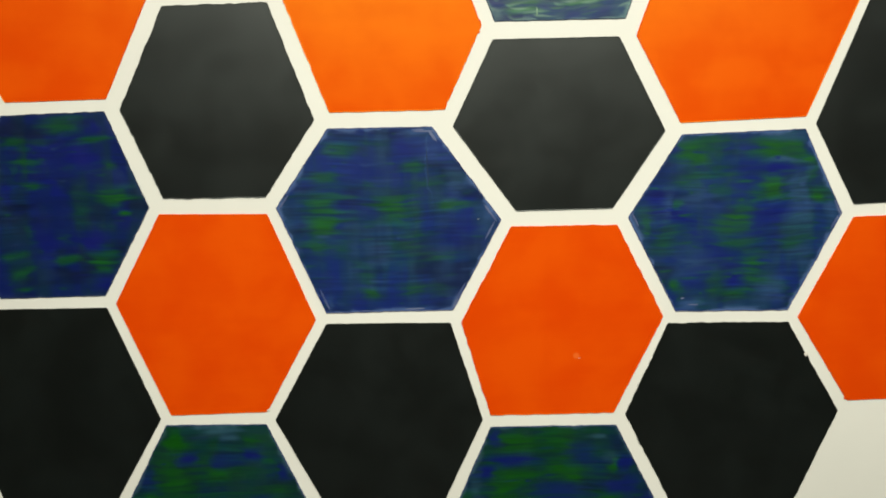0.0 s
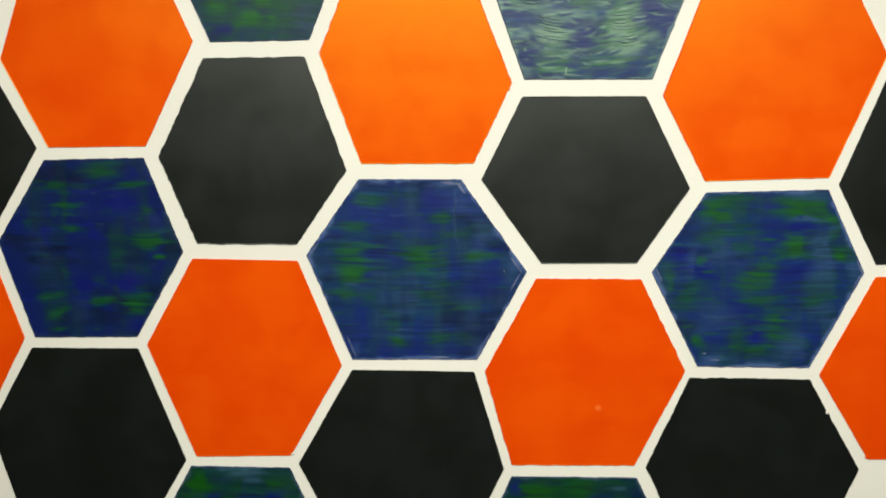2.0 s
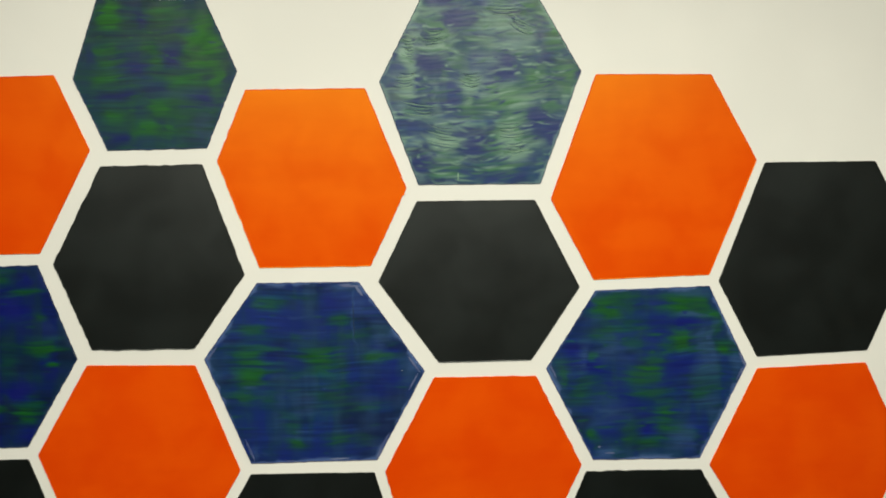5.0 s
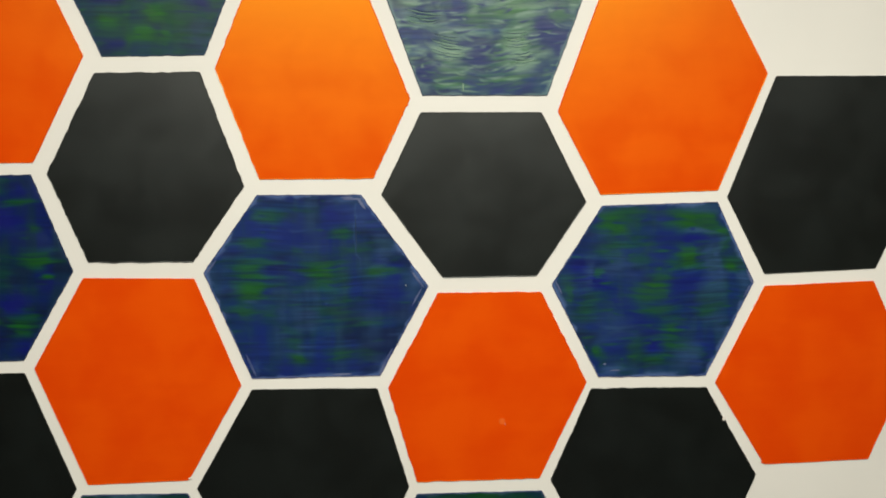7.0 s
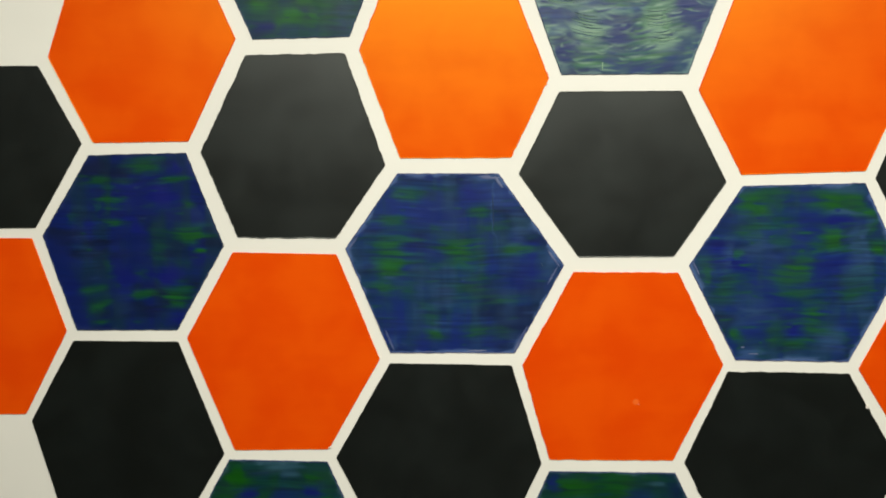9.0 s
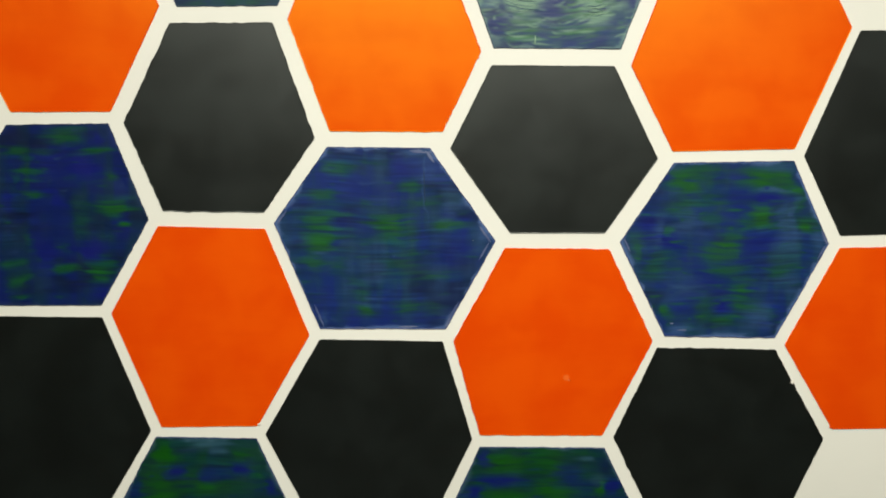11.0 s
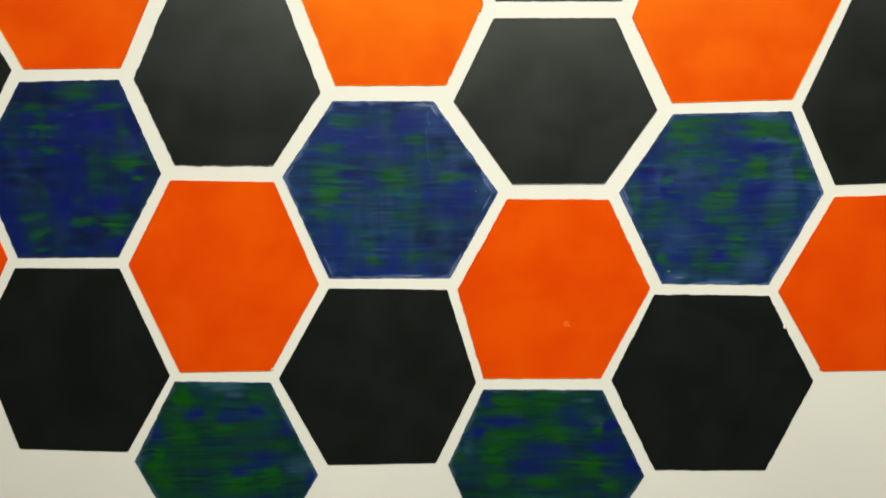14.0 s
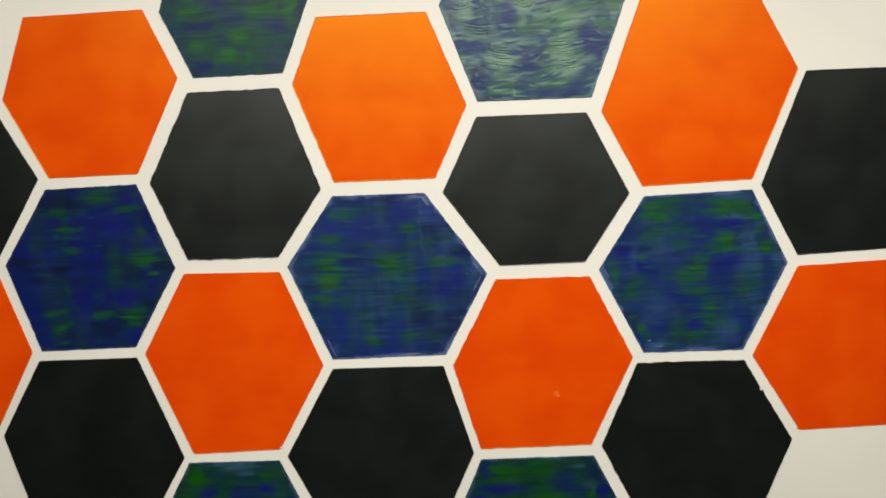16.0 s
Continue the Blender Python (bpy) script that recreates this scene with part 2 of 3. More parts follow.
def hexagon(mat, label, x, z, height, top, bottom, lean, rise_top, rise_bottom, left, left_z, right, right_z, ragged=0.0003, brushwork=None, tones=None, rim_mat=None):
    """A hand-masked hexagon of paint on the wall: its size, the lengths and rise of its level edges and its two side corners."""
    tl = (lean / 2 - top / 2, height / 2 - rise_top / 2)
    tr = (lean / 2 + top / 2, height / 2 + rise_top / 2)
    br = (-lean / 2 + bottom / 2, -height / 2 + rise_bottom / 2)
    bl = (-lean / 2 - bottom / 2, -height / 2 - rise_bottom / 2)
    corners = np.array((tl, tr, (right, right_z), br, bl, (-left, left_z)))
    steps, rings = 56, (112 if brushwork else 3)
    rng = np.random.default_rng(int(abs(x * 7919 + z * 104729) * 10))
    outline = []
    for i in range(6):
        a, b = corners[i], corners[(i + 1) % 6]
        f = np.linspace(0, 1, steps, endpoint=False)
        side = a + (b - a) * f[:, None]
        across = np.array((-(b - a)[1], (b - a)[0])) / np.linalg.norm(b - a)
        wobble = rng.normal(0, 1, steps + 8)
        fine = np.convolve(wobble, np.ones(3) / 3, "same")[4:-4]
        slow = np.convolve(rng.normal(0, 1, steps + 40), np.hanning(21) / 6, "same")[20:-20]
        fade = np.minimum(1, np.minimum(f, 1 - f) * 12)
        outline.append(side + across * ((fine * ragged * 0.8 + slow * 0.00022) * fade)[:, None])
    outline = np.concatenate(outline)
    if brushwork:
        between = (outline + np.roll(outline, -1, 0)) / 2
        outline, steps = np.stack((outline, between), 1).reshape(-1, 2), steps * 2
    count = len(outline)
    # corners a little rounded by the brush
    outline = (np.roll(outline, 1, 0) + outline * 4 + np.roll(outline, -1, 0)) / 6
    levels = np.concatenate(((1.0, 0.995), np.linspace(0.99, 0, rings)[:-1]))
    rings = len(levels)
    flat = np.concatenate([outline * s for s in levels] + [np.zeros((1, 2))])
    front = np.column_stack((flat[:, 0], np.full(len(flat), -FILM), flat[:, 1]))
    front[:count, 1] = -FILM * 0.6
    back = np.column_stack((outline[:, 0] * 1.001, np.zeros(count), outline[:, 1] * 1.001))
    pigment = None
    if brushwork:
        edge = np.concatenate((np.repeat(np.clip((levels - 0.935) / 0.055, 0, 1), count), (0.0,)))
        seed = int(abs(x * 331 + z * 977))
        pigment, relief = brushwork.paint(flat[:, 0], flat[:, 1], left, right, height, tones, seed)
        pigment = brushwork.scraped(pigment, flat[:, 0], flat[:, 1], edge, tones, seed)
        front[2 * count :, 1] -= relief[2 * count :]
    verts = np.concatenate((front, back))
    faces = []
    for r in range(rings - 1):
        for i in range(count):
            j = (i + 1) % count
            faces.append((r * count + i, r * count + j, (r + 1) * count + j, (r + 1) * count + i))
    last, middle, rim = (rings - 1) * count, rings * count, len(front)
    for i in range(count):
        j = (i + 1) % count
        faces.append((last + i, last + j, middle))
        faces.append((rim + i, rim + j, j, i))
    mesh = bpy.data.meshes.new("painted_hexagon")
    mesh.from_pydata(verts.tolist(), [], faces)
    mesh.update()
    if brushwork:
        layer = mesh.color_attributes.new("pigment", "FLOAT_COLOR", "POINT")
        shades = np.ones((len(verts), 4), dtype=np.float32)
        shades[: len(flat), :3] = pigment
        shades[len(flat) :, :3] = pigment[:count]
        layer.data.foreach_set("color", shades.ravel())
        mesh.polygons.foreach_set("use_smooth", np.ones(len(mesh.polygons), dtype=bool))
    mesh.materials.append(mat)
    ob = new("painted_hexagon", mesh)
    ob.location = (x, 0.0, z)
    # the bead of paint that the masking tape leaves, side by side
    for i in range(6):
        line = np.concatenate((outline[i * steps : (i + 1) * steps], outline[((i + 1) * steps) % count][None]))
        along = corners[(i + 1) % 6] - corners[i]
        inward = np.array((along[1], -along[0])) / np.linalg.norm(along)
        bead = []
        for inset, y in ((0.0001, -FILM * 0.62), (0.0006, -FILM - 0.0004), (0.0015, -FILM - 0.00004)):
            row = line + inward * inset
            bead.extend((px, y, pz) for px, pz in row)
        n = len(line)
        quads = [(r * n + k, r * n + k + 1, (r + 1) * n + k + 1, (r + 1) * n + k) for r in (0, 1) for k in range(n - 1)]
        part("paint_edge", bead, quads, rim_mat or mat, ob)
    return tagged(ob, label, "painted hexagon", group="hexagons of the wall mural")


def bristle_line(parent, mat, x, z, length, width, sag, turn, label):
    """A slim raised ribbon of paint that one tuft leaves, tapered at its ends and a little bent."""
    n, verts, faces = 12, [], []
    c, s = math.cos(turn), math.sin(turn)
    for i in range(n + 1):
        f = i / n * 2 - 1
        half = width / 2 * max(0.08, 1 - abs(f) ** 3) * random.uniform(0.75, 1.1)
        px, pz = f * length / 2, -sag * (1 - f * f) + random.uniform(-0.0002, 0.0002)
        for side, lift in ((1, 0.0), (0, 0.00015), (-1, 0.0)):
            lx, lz = px, pz + side * half
            verts.append((x + c * lx - s * lz, -FILM - 0.00045 - lift, z + s * lx + c * lz))
    for i in range(n):
        for k in (0, 1):
            a = i * 3 + k
            faces.append((a, a + 1, a + 4, a + 3))
    return part("brush_stroke", verts, faces, mat, parent, label)


def pass_of_brush(parent, mat, x, z, length, width, sag, lines, gap, label, turn=0.0):
    """A few bristle lines side by side, left by one pass of the brush."""
    for k in range(lines):
        off = (k - (lines - 1) / 2) * gap
        bristle_line(parent, mat, x + random.uniform(-0.005, 0.005), z + off + random.uniform(-0.0008, 0.0008), length * random.uniform(0.5, 1.1), width * random.uniform(0.5, 1.2), sag * random.uniform(0.6, 1.3), turn + random.uniform(-0.06, 0.06), label)


def blob(name, parent, mat, x, z, width, height, lift, label):
    """A small uneven low mound: a chip, a speck or a drip of paint."""
    n = 14
    verts, faces = [(x, -FILM - lift, z)], []
    for ring, y in ((0.55, -FILM - lift * 0.8), (1.0, -FILM * 0.7)):
        for i in range(n):
            a = 2 * math.pi * i / n
            r = ring * random.uniform(0.78, 1.15)
            verts.append((x + math.cos(a) * r * width / 2, y, z + math.sin(a) * r * height / 2))
    for i in range(n):
        j = (i + 1) % n
        faces.append((0, 1 + j, 1 + i))
        faces.append((1 + i, 1 + j, 1 + n + j, 1 + n + i))
    return part(name, verts, faces, mat, parent, label)


ORANGE_LABEL = "bright orange painted hexagon on a white wall"
BLACK_LABEL = "matt charcoal black painted hexagon on a white wall"

hexagon(BLACK, BLACK_LABEL, -0.843, 1.567, 0.263, 0.178, 0.183, 0.015, -0.002, 0.000, 0.147, 0.005, 0.164, 0.005)
hexagon(ORANGE, ORANGE_LABEL, -0.868, 1.274, 0.292, 0.178, 0.193, 0.027, -0.002, 0.000, 0.140, -0.006, 0.155, -0.008)
hexagon(ORANGE, ORANGE_LABEL, -0.582, 1.714, 0.281, 0.205, 0.155, 0.002, 0.006, 0.001, 0.148, -0.003, 0.157, 0.024)
hexagon(BLACK, BLACK_LABEL, -0.623, 1.089, 0.320, 0.173, 0.185, 0.014, -0.002, -0.008, 0.153, 0.028, 0.166, -0.028)
hexagon(BLACK, "matt charcoal black hexagon with a ragged painted edge", -0.339, 1.565, 0.296, 0.160, 0.160, 0.018, 0.002, -0.002, 0.147, -0.008, 0.153, -0.030, ragged=0.0010)
chipped = hexagon(ORANGE, ORANGE_LABEL, -0.357, 1.230, 0.325, 0.170, 0.156, 0.010, -0.004, 0.001, 0.158, 0.024, 0.159, -0.012)
blob("paint_chip", chipped, CHIP, 0.075, -0.159, 0.007, 0.004, 0.0006, "small bare white chip")
bled = hexagon(ORANGE, "orange painted hexagon with a faint lamp sheen", -0.078, 1.690, 0.290, 0.193, 0.180, -0.011, 0.002, 0.000, 0.149, 0.029, 0.156, -0.018, ragged=0.0007)
blob("paint_bleed", bled, ORANGE, 0.1505, -0.028, 0.0045, 0.004, 0.0002, "")
blob("paint_bleed", bled, ORANGE, 0.1525, -0.012, 0.0045, 0.004, 0.0002, "")
hexagon(BLACK, BLACK_LABEL, -0.090, 1.053, 0.312, 0.200, 0.189, 0.016, -0.004, 0.001, 0.182, 0.001, 0.157, -0.010)
hexagon(BLACK, "charcoal black painted hexagon with a grey lamp sheen", 0.198, 1.517, 0.267, 0.196, 0.154, -0.011, 0.000, -0.000, 0.169, 0.002, 0.166, -0.013)
scuffed = hexagon(ORANGE, "bright orange painted hexagon with a small pale scuff", 0.192, 1.204, 0.310, 0.170, 0.203, 0.022, -0.002, -0.002, 0.157, 0.003, 0.171, 0.003, ragged=0.0009)
blob("scuff", scuffed, SCUFF, 0.029, -0.058, 0.018, 0.016, 0.00006, "pale rubbed scuff")
blob("speck", scuffed, CHIP, 0.034, -0.062, 0.002, 0.002, 0.0004, "tiny white speck")
hexagon(ORANGE, "orange painted hexagon with a faint lamp sheen", 0.491, 1.688, 0.341, 0.198, 0.199, 0.008, 0.000, 0.005, 0.174, -0.037, 0.1805, 0.025)
nicked = hexagon(BLACK, "matt charcoal black hexagon with a chipped painted edge", 0.475, 1.036, 0.316, 0.197, 0.197, -0.012, -0.004, -0.003, 0.174, 0.009, 0.179, 0.004, ragged=0.0010)
blob("paint_chip", nicked, CHIP, 0.1225, 0.101, 0.007, 0.009, 0.0008, "bare white chip on the edge")
blob("paint_chip", nicked, CHIP, 0.1065, 0.131, 0.004, 0.006, 0.0006, "bare white chip on the edge")
hexagon(BLACK, BLACK_LABEL, 0.774, 1.546, 0.327, 0.195, 0.195, 0.018, 0.001, 0.006, 0.172, -0.037, 0.180, 0.026)
edged = hexagon(ORANGE, ORANGE_LABEL, 0.762, 1.210, 0.305, 0.192, 0.185, 0.003, 0.005, 0.002, 0.180, -0.011, 0.165, 0.004)
blob("paint_bleed", edged, ORANGE, -0.0945, -0.1485, 0.010, 0.007, 0.0003, "")


BLUE = Tones((0.0060, 0.0225, 0.138), (0.0062, 0.033, 0.088), (0.0034, 0.012, 0.046), (0.0055, 0.040, 0.034), (0.0088, 0.095, 0.012), (0.032, 0.080, 0.215), (0.0042, 0.011, 0.150), 0.30, 0.80)
INKY = Tones((0.0022, 0.0105, 0.096), (0.0024, 0.020, 0.052), (0.0017, 0.007, 0.028), (0.0023, 0.028, 0.018), (0.0042, 0.082, 0.009), (0.014, 0.042, 0.12), (0.0026, 0.007, 0.130), 0.12, 0.15)
DEEP = Tones((0.0022, 0.014, 0.062), (0.0022, 0.024, 0.034), (0.0018, 0.010, 0.020), (0.0020, 0.028, 0.012), (0.0034, 0.074, 0.003), (0.026, 0.085, 0.130), (0.0025, 0.009, 0.115), 0.18, 0.35)
LEAF = Tones((0.0045, 0.024, 0.085), (0.0042, 0.036, 0.050), (0.0035, 0.015, 0.042), (0.0044, 0.042, 0.022), (0.0105, 0.135, 0.008), (0.034, 0.088, 0.15), (0.0040, 0.014, 0.095), 0.15, 0.10, 0.00012)
# ridged hexagon: lamp sheen on the ridges is mixed into these paler pigments
RIDGE_SHEEN = Tones((0.0090, 0.039, 0.145), (0.0115, 0.058, 0.112), (0.0055, 0.024, 0.088), (0.0130, 0.074, 0.056), (0.048, 0.175, 0.062), (0.170, 0.310, 0.230), (0.0060, 0.022, 0.125), 0.24, 0.35, 0.00034, 0.35)

strokes = Brushwork()
strokes.green(0.58, 0.06, 0.1, 0.03, 0.7)
strokes.green(0.31, 0.155, 0.06, 0.025, 0.55)
strokes.green(0.46, 0.15, 0.1, 0.012, 0.4)
strokes.green(0.75, 0.15, 0.09, 0.012, 0.75)
strokes.green(0.4, 0.26, 0.08, 0.012, 0.7)
strokes.green(0.4, 0.3, 0.08, 0.012, 0.5)
strokes.green(0.39, 0.39, 0.07, 0.015, 0.75)
strokes.green(0.81, 0.285, 0.06, 0.015, 0.65)
strokes.green(0.82, 0.445, 0.1, 0.04, 0.95)
strokes.green(0.875, 0.537, 0.06, 0.012, 0.95)
strokes.green(0.63, 0.55, 0.06, 0.05, 0.35)
strokes.green(0.65, 0.46, 0.06, 0.06, 0.3)
strokes.green(0.16, 0.35, 0.03, 0.03, 0.35)
strokes.green(0.28, 0.76, 0.045, 0.02, 0.6)
strokes.green(0.32, 0.85, 0.05, 0.04, 0.6)
strokes.green(0.32, 0.95, 0.06, 0.012, 0.7)
strokes.green(0.55, 0.8, 0.05, 0.018, 0.65)
strokes.green(0.73, 0.815, 0.07, 0.06, 0.75)
strokes.green(0.75, 0.75, 0.07, 0.03, 0.6)
strokes.green(0.37, 0.65, 0.03, 0.06, 0.35)
strokes.green(0.56, 0.68, 0.05, 0.03, 0.25)
strokes.deep(0.67, 0.24, 0.06, 0.05, 0.8)
strokes.deep(0.5, 0.4, 0.05, 0.06, 0.7)
strokes.deep(0.7, 0.7, 0.08, 0.05, 0.8)
strokes.deep(0.45, 0.73, 0.05, 0.08, 0.7)
strokes.deep(0.26, 0.42, 0.05, 0.04, 0.6)
strokes.deep(0.75, 0.94, 0.06, 0.04, 0.9)
strokes.deep(0.75, 0.09, 0.03, 0.03, 0.6)
strokes.pale(0.22, 0.53, 0.07, 0.08, 0.25)
strokes.pale(0.85, 0.35, 0.05, 0.04, 0.3)
strokes.pale(0.45, 0.85, 0.06, 0.06, 0.25)
strokes.scatter(1, 26, (0, 2, 2), 0.38)
strokes.bristles(11, 60, (0, 0, 1, 2), 0.45, 0.6, 0.04)
brushed = hexagon(BRUSHED, "dark blue hexagon with sparse green brush dabs", -0.601, 1.411, 0.288, 0.159, 0.166, 0.024, 0.003, -0.000, 0.147, 0.012, 0.150, -0.006, ragged=0.0006, brushwork=strokes, tones=INKY, rim_mat=STROKE_NAVY_SHADE)

strokes = Brushwork()
strokes.green(0.5, 0.45, 0.55, 0.5, 0.35)
for u, v, w, h, k, turn in ((0.21, 0.08, 0.06, 0.06, 1.0, 0.1), (0.24, 0.16, 0.07, 0.03, 0.8, 0.1), (0.57, 0.06, 0.12, 0.04, 0.55, 0.05), (0.60, 0.15, 0.07, 0.03, 0.6, 0.05),
                            (0.77, 0.17, 0.07, 0.06, 0.9, 0.12), (0.73, 0.25, 0.10, 0.06, 1.0, 0.12), (0.83, 0.31, 0.09, 0.05, 0.85, 0.12), (0.79, 0.40, 0.09, 0.04, 0.7, 0.1),
                            (0.19, 0.33, 0.10, 0.03, 0.65, 0.05), (0.22, 0.42, 0.08, 0.03, 0.55, 0.0), (0.20, 0.52, 0.10, 0.03, 0.6, 0.0), (0.47, 0.36, 0.07, 0.06, 0.5, 0.1),
                            (0.70, 0.53, 0.12, 0.04, 0.6, 0.08), (0.88, 0.53, 0.05, 0.06, 0.7, 0.1), (0.52, 0.72, 0.09, 0.04, 0.75, 0.05), (0.24, 0.78, 0.09, 0.04, 0.65, 0.0), (0.42, 0.85, 0.08, 0.05, 0.65, 0.0), (0.60, 0.84, 0.06, 0.04, 0.5, 0.0)):
    strokes.green(u, v, w, h, k, turn)
for u, v, w, h, k in ((0.42, 0.13, 0.06, 0.05, 0.7), (0.60, 0.39, 0.07, 0.06, 0.95), (0.36, 0.47, 0.07, 0.06, 0.9), (0.10, 0.36, 0.04, 0.06, 0.6), (0.26, 0.64, 0.10, 0.03, 0.9), (0.79, 0.64, 0.07, 0.04, 0.95),
                      (0.28, 0.92, 0.07, 0.035, 0.8), (0.66, 0.21, 0.06, 0.03, 0.6), (0.50, 0.60, 0.08, 0.04, 0.5)):
    strokes.deep(u, v, w, h, k)
strokes.pale(0.78, 0.85, 0.06, 0.09, 0.22)
strokes.pale(0.62, 0.63, 0.12, 0.03, 0.15)
strokes.scatter(2, 40, (0, 0, 2), 0.45, 1.0, 0.12)
strokes.bristles(12, 60, (0, 0, 2), 0.5, 0.6, 0.06)
# navy rim: shaded side of the paint bead, put into its colour
brushed = hexagon(BRUSHED, "blue hexagon with broad green brushwork, near the mural top", -0.323, 1.8585, 0.241, 0.169, 0.156, -0.006, 0.001, 0.003, 0.127, -0.007, 0.131, 0.005, ragged=0.0006, brushwork=strokes, tones=LEAF, rim_mat=STROKE_NAVY_SHADE)

strokes = Brushwork()
strokes.green(0.45, 0.45, 0.6, 0.6, 0.45)
strokes.green(0.28, 0.1, 0.05, 0.055, 1.0)
strokes.green(0.66, 0.09, 0.07, 0.03, 0.7)
strokes.green(0.74, 0.19, 0.05, 0.03, 0.6)
strokes.green(0.25, 0.29, 0.09, 0.06, 0.75)
strokes.green(0.5, 0.28, 0.09, 0.03, 0.7)
strokes.green(0.13, 0.45, 0.05, 0.06, 0.95)
strokes.green(0.15, 0.56, 0.07, 0.05, 0.85)
strokes.green(0.55, 0.59, 0.11, 0.05, 1.0)
strokes.green(0.75, 0.57, 0.08, 0.06, 0.8)
strokes.green(0.78, 0.39, 0.06, 0.03, 0.55)
strokes.green(0.47, 0.46, 0.09, 0.04, 0.5)
strokes.green(0.42, 0.19, 0.08, 0.04, 0.45)
strokes.green(0.22, 0.2, 0.05, 0.03, 0.5)
strokes.green(0.35, 0.75, 0.1, 0.05, 0.6)
strokes.green(0.6, 0.85, 0.09, 0.04, 0.6)
strokes.deep(0.34, 0.19, 0.05, 0.025, 1.0)
strokes.deep(0.66, 0.17, 0.06, 0.03, 1.0)
strokes.deep(0.55, 0.2, 0.06, 0.03, 0.6)
strokes.deep(0.83, 0.26, 0.04, 0.04, 1.0)
strokes.deep(0.68, 0.45, 0.09, 0.04, 0.6)
strokes.deep(0.57, 0.52, 0.05, 0.02, 0.7)
strokes.deep(0.95, 0.58, 0.03, 0.04, 0.9)
strokes.deep(0.13, 0.29, 0.04, 0.04, 0.5)
strokes.pale(0.49, 0.04, 0.12, 0.03, 0.7)
strokes.pale(0.55, 0.08, 0.04, 0.015, 0.6)
strokes.pale(0.92, 0.5, 0.06, 0.05, 0.5)
strokes.pale(0.03, 0.45, 0.02, 0.03, 0.6)
strokes.scatter(3, 34, (0, 0, 2), 0.45)
strokes.bristles(13, 40, (0, 2), 0.4, 0.6, 0.06)
brushed = hexagon(BRUSHED, "blue and green brushed hexagon at the mural foot", -0.368, 0.893, 0.312, 0.163, 0.155, 0.000, -0.004, 0.004, 0.159, 0.015, 0.158, -0.015, ragged=0.0006, brushwork=strokes, tones=DEEP, rim_mat=FRINGE)

strokes = Brushwork()
strokes.green(0.28, 0.12, 0.08, 0.025, 0.6)
strokes.green(0.21, 0.27, 0.07, 0.02, 0.6)
strokes.green(0.63, 0.2, 0.07, 0.03, 0.6)
strokes.green(0.67, 0.3, 0.06, 0.025, 0.45)
strokes.green(0.52, 0.42, 0.1, 0.07, 0.75)
strokes.green(0.77, 0.43, 0.07, 0.025, 0.75)
strokes.green(0.23, 0.46, 0.09, 0.09, 0.7)
strokes.green(0.22, 0.54, 0.07, 0.03, 0.7)
strokes.green(0.19, 0.64, 0.07, 0.03, 0.6)
strokes.green(0.28, 0.65, 0.05, 0.035, 0.4)
strokes.green(0.56, 0.63, 0.09, 0.09, 0.45)
strokes.green(0.72, 0.7, 0.09, 0.02, 0.55)
strokes.green(0.38, 0.78, 0.05, 0.06, 0.45)
strokes.green(0.42, 0.89, 0.06, 0.025, 0.75)
strokes.green(0.6, 0.87, 0.05, 0.03, 0.65)
strokes.green(0.7, 0.88, 0.06, 0.03, 0.45)
strokes.green(0.4, 0.3, 0.05, 0.02, 0.4)
strokes.green(0.42, 0.08, 0.12, 0.03, 0.35)
strokes.deep(0.6, 0.1, 0.06, 0.04, 0.5)
strokes.deep(0.45, 0.22, 0.12, 0.05, 0.35)
strokes.deep(0.75, 0.6, 0.08, 0.05, 0.4)
strokes.deep(0.45, 0.95, 0.2, 0.03, 0.4)
strokes.deep(0.85, 0.55, 0.05, 0.05, 0.5)
strokes.pale(0.64, 0.02, 0.05, 0.015, 0.6)
strokes.pale(0.6, 0.985, 0.08, 0.012, 0.6)
strokes.pale(0.02, 0.45, 0.02, 0.03, 0.5)
strokes.pale(0.95, 0.48, 0.03, 0.04, 0.7)
strokes.pale(0.80, 0.30, 0.05, 0.10, 0.30)
strokes.pale(0.72, 0.10, 0.06, 0.06, 0.30)
strokes.pale(0.69, 0.2, 0.006, 0.15, 0.35)
strokes.pale(0.76, 0.93, 0.04, 0.04, 0.35)
strokes.pale(0.86, 0.28, 0.03, 0.04, 0.3)
strokes.pale(0.22, 0.95, 0.02, 0.03, 0.4)
strokes.scatter(4, 30, (0, 2, 2), 0.36)
strokes.bristles(14, 110, (0, 0, 0, 1, 2), 0.40, 0.6, 0.04)
brushed = hexagon(BRUSHED, "dark blue hexagon with green dabs and pale edges", -0.082, 1.374, 0.293, 0.164, 0.204, -0.006, -0.001, -0.001, 0.171, 0.025, 0.185, -0.003, ragged=0.0006, brushwork=strokes, tones=BLUE, rim_mat=FRINGE)
blob("scrape", brushed, SCRAPE, 0.057, 0.1415, 0.034, 0.006, 0.0001, "pale thin scraped paint")
blob("scrape", brushed, SCRAPE, 0.043, -0.1425, 0.052, 0.005, 0.0001, "pale thin scraped paint")
blob("scrape", brushed, SCRAPE, -0.036, -0.1435, 0.030, 0.003, 0.0001, "pale thin scraped paint")
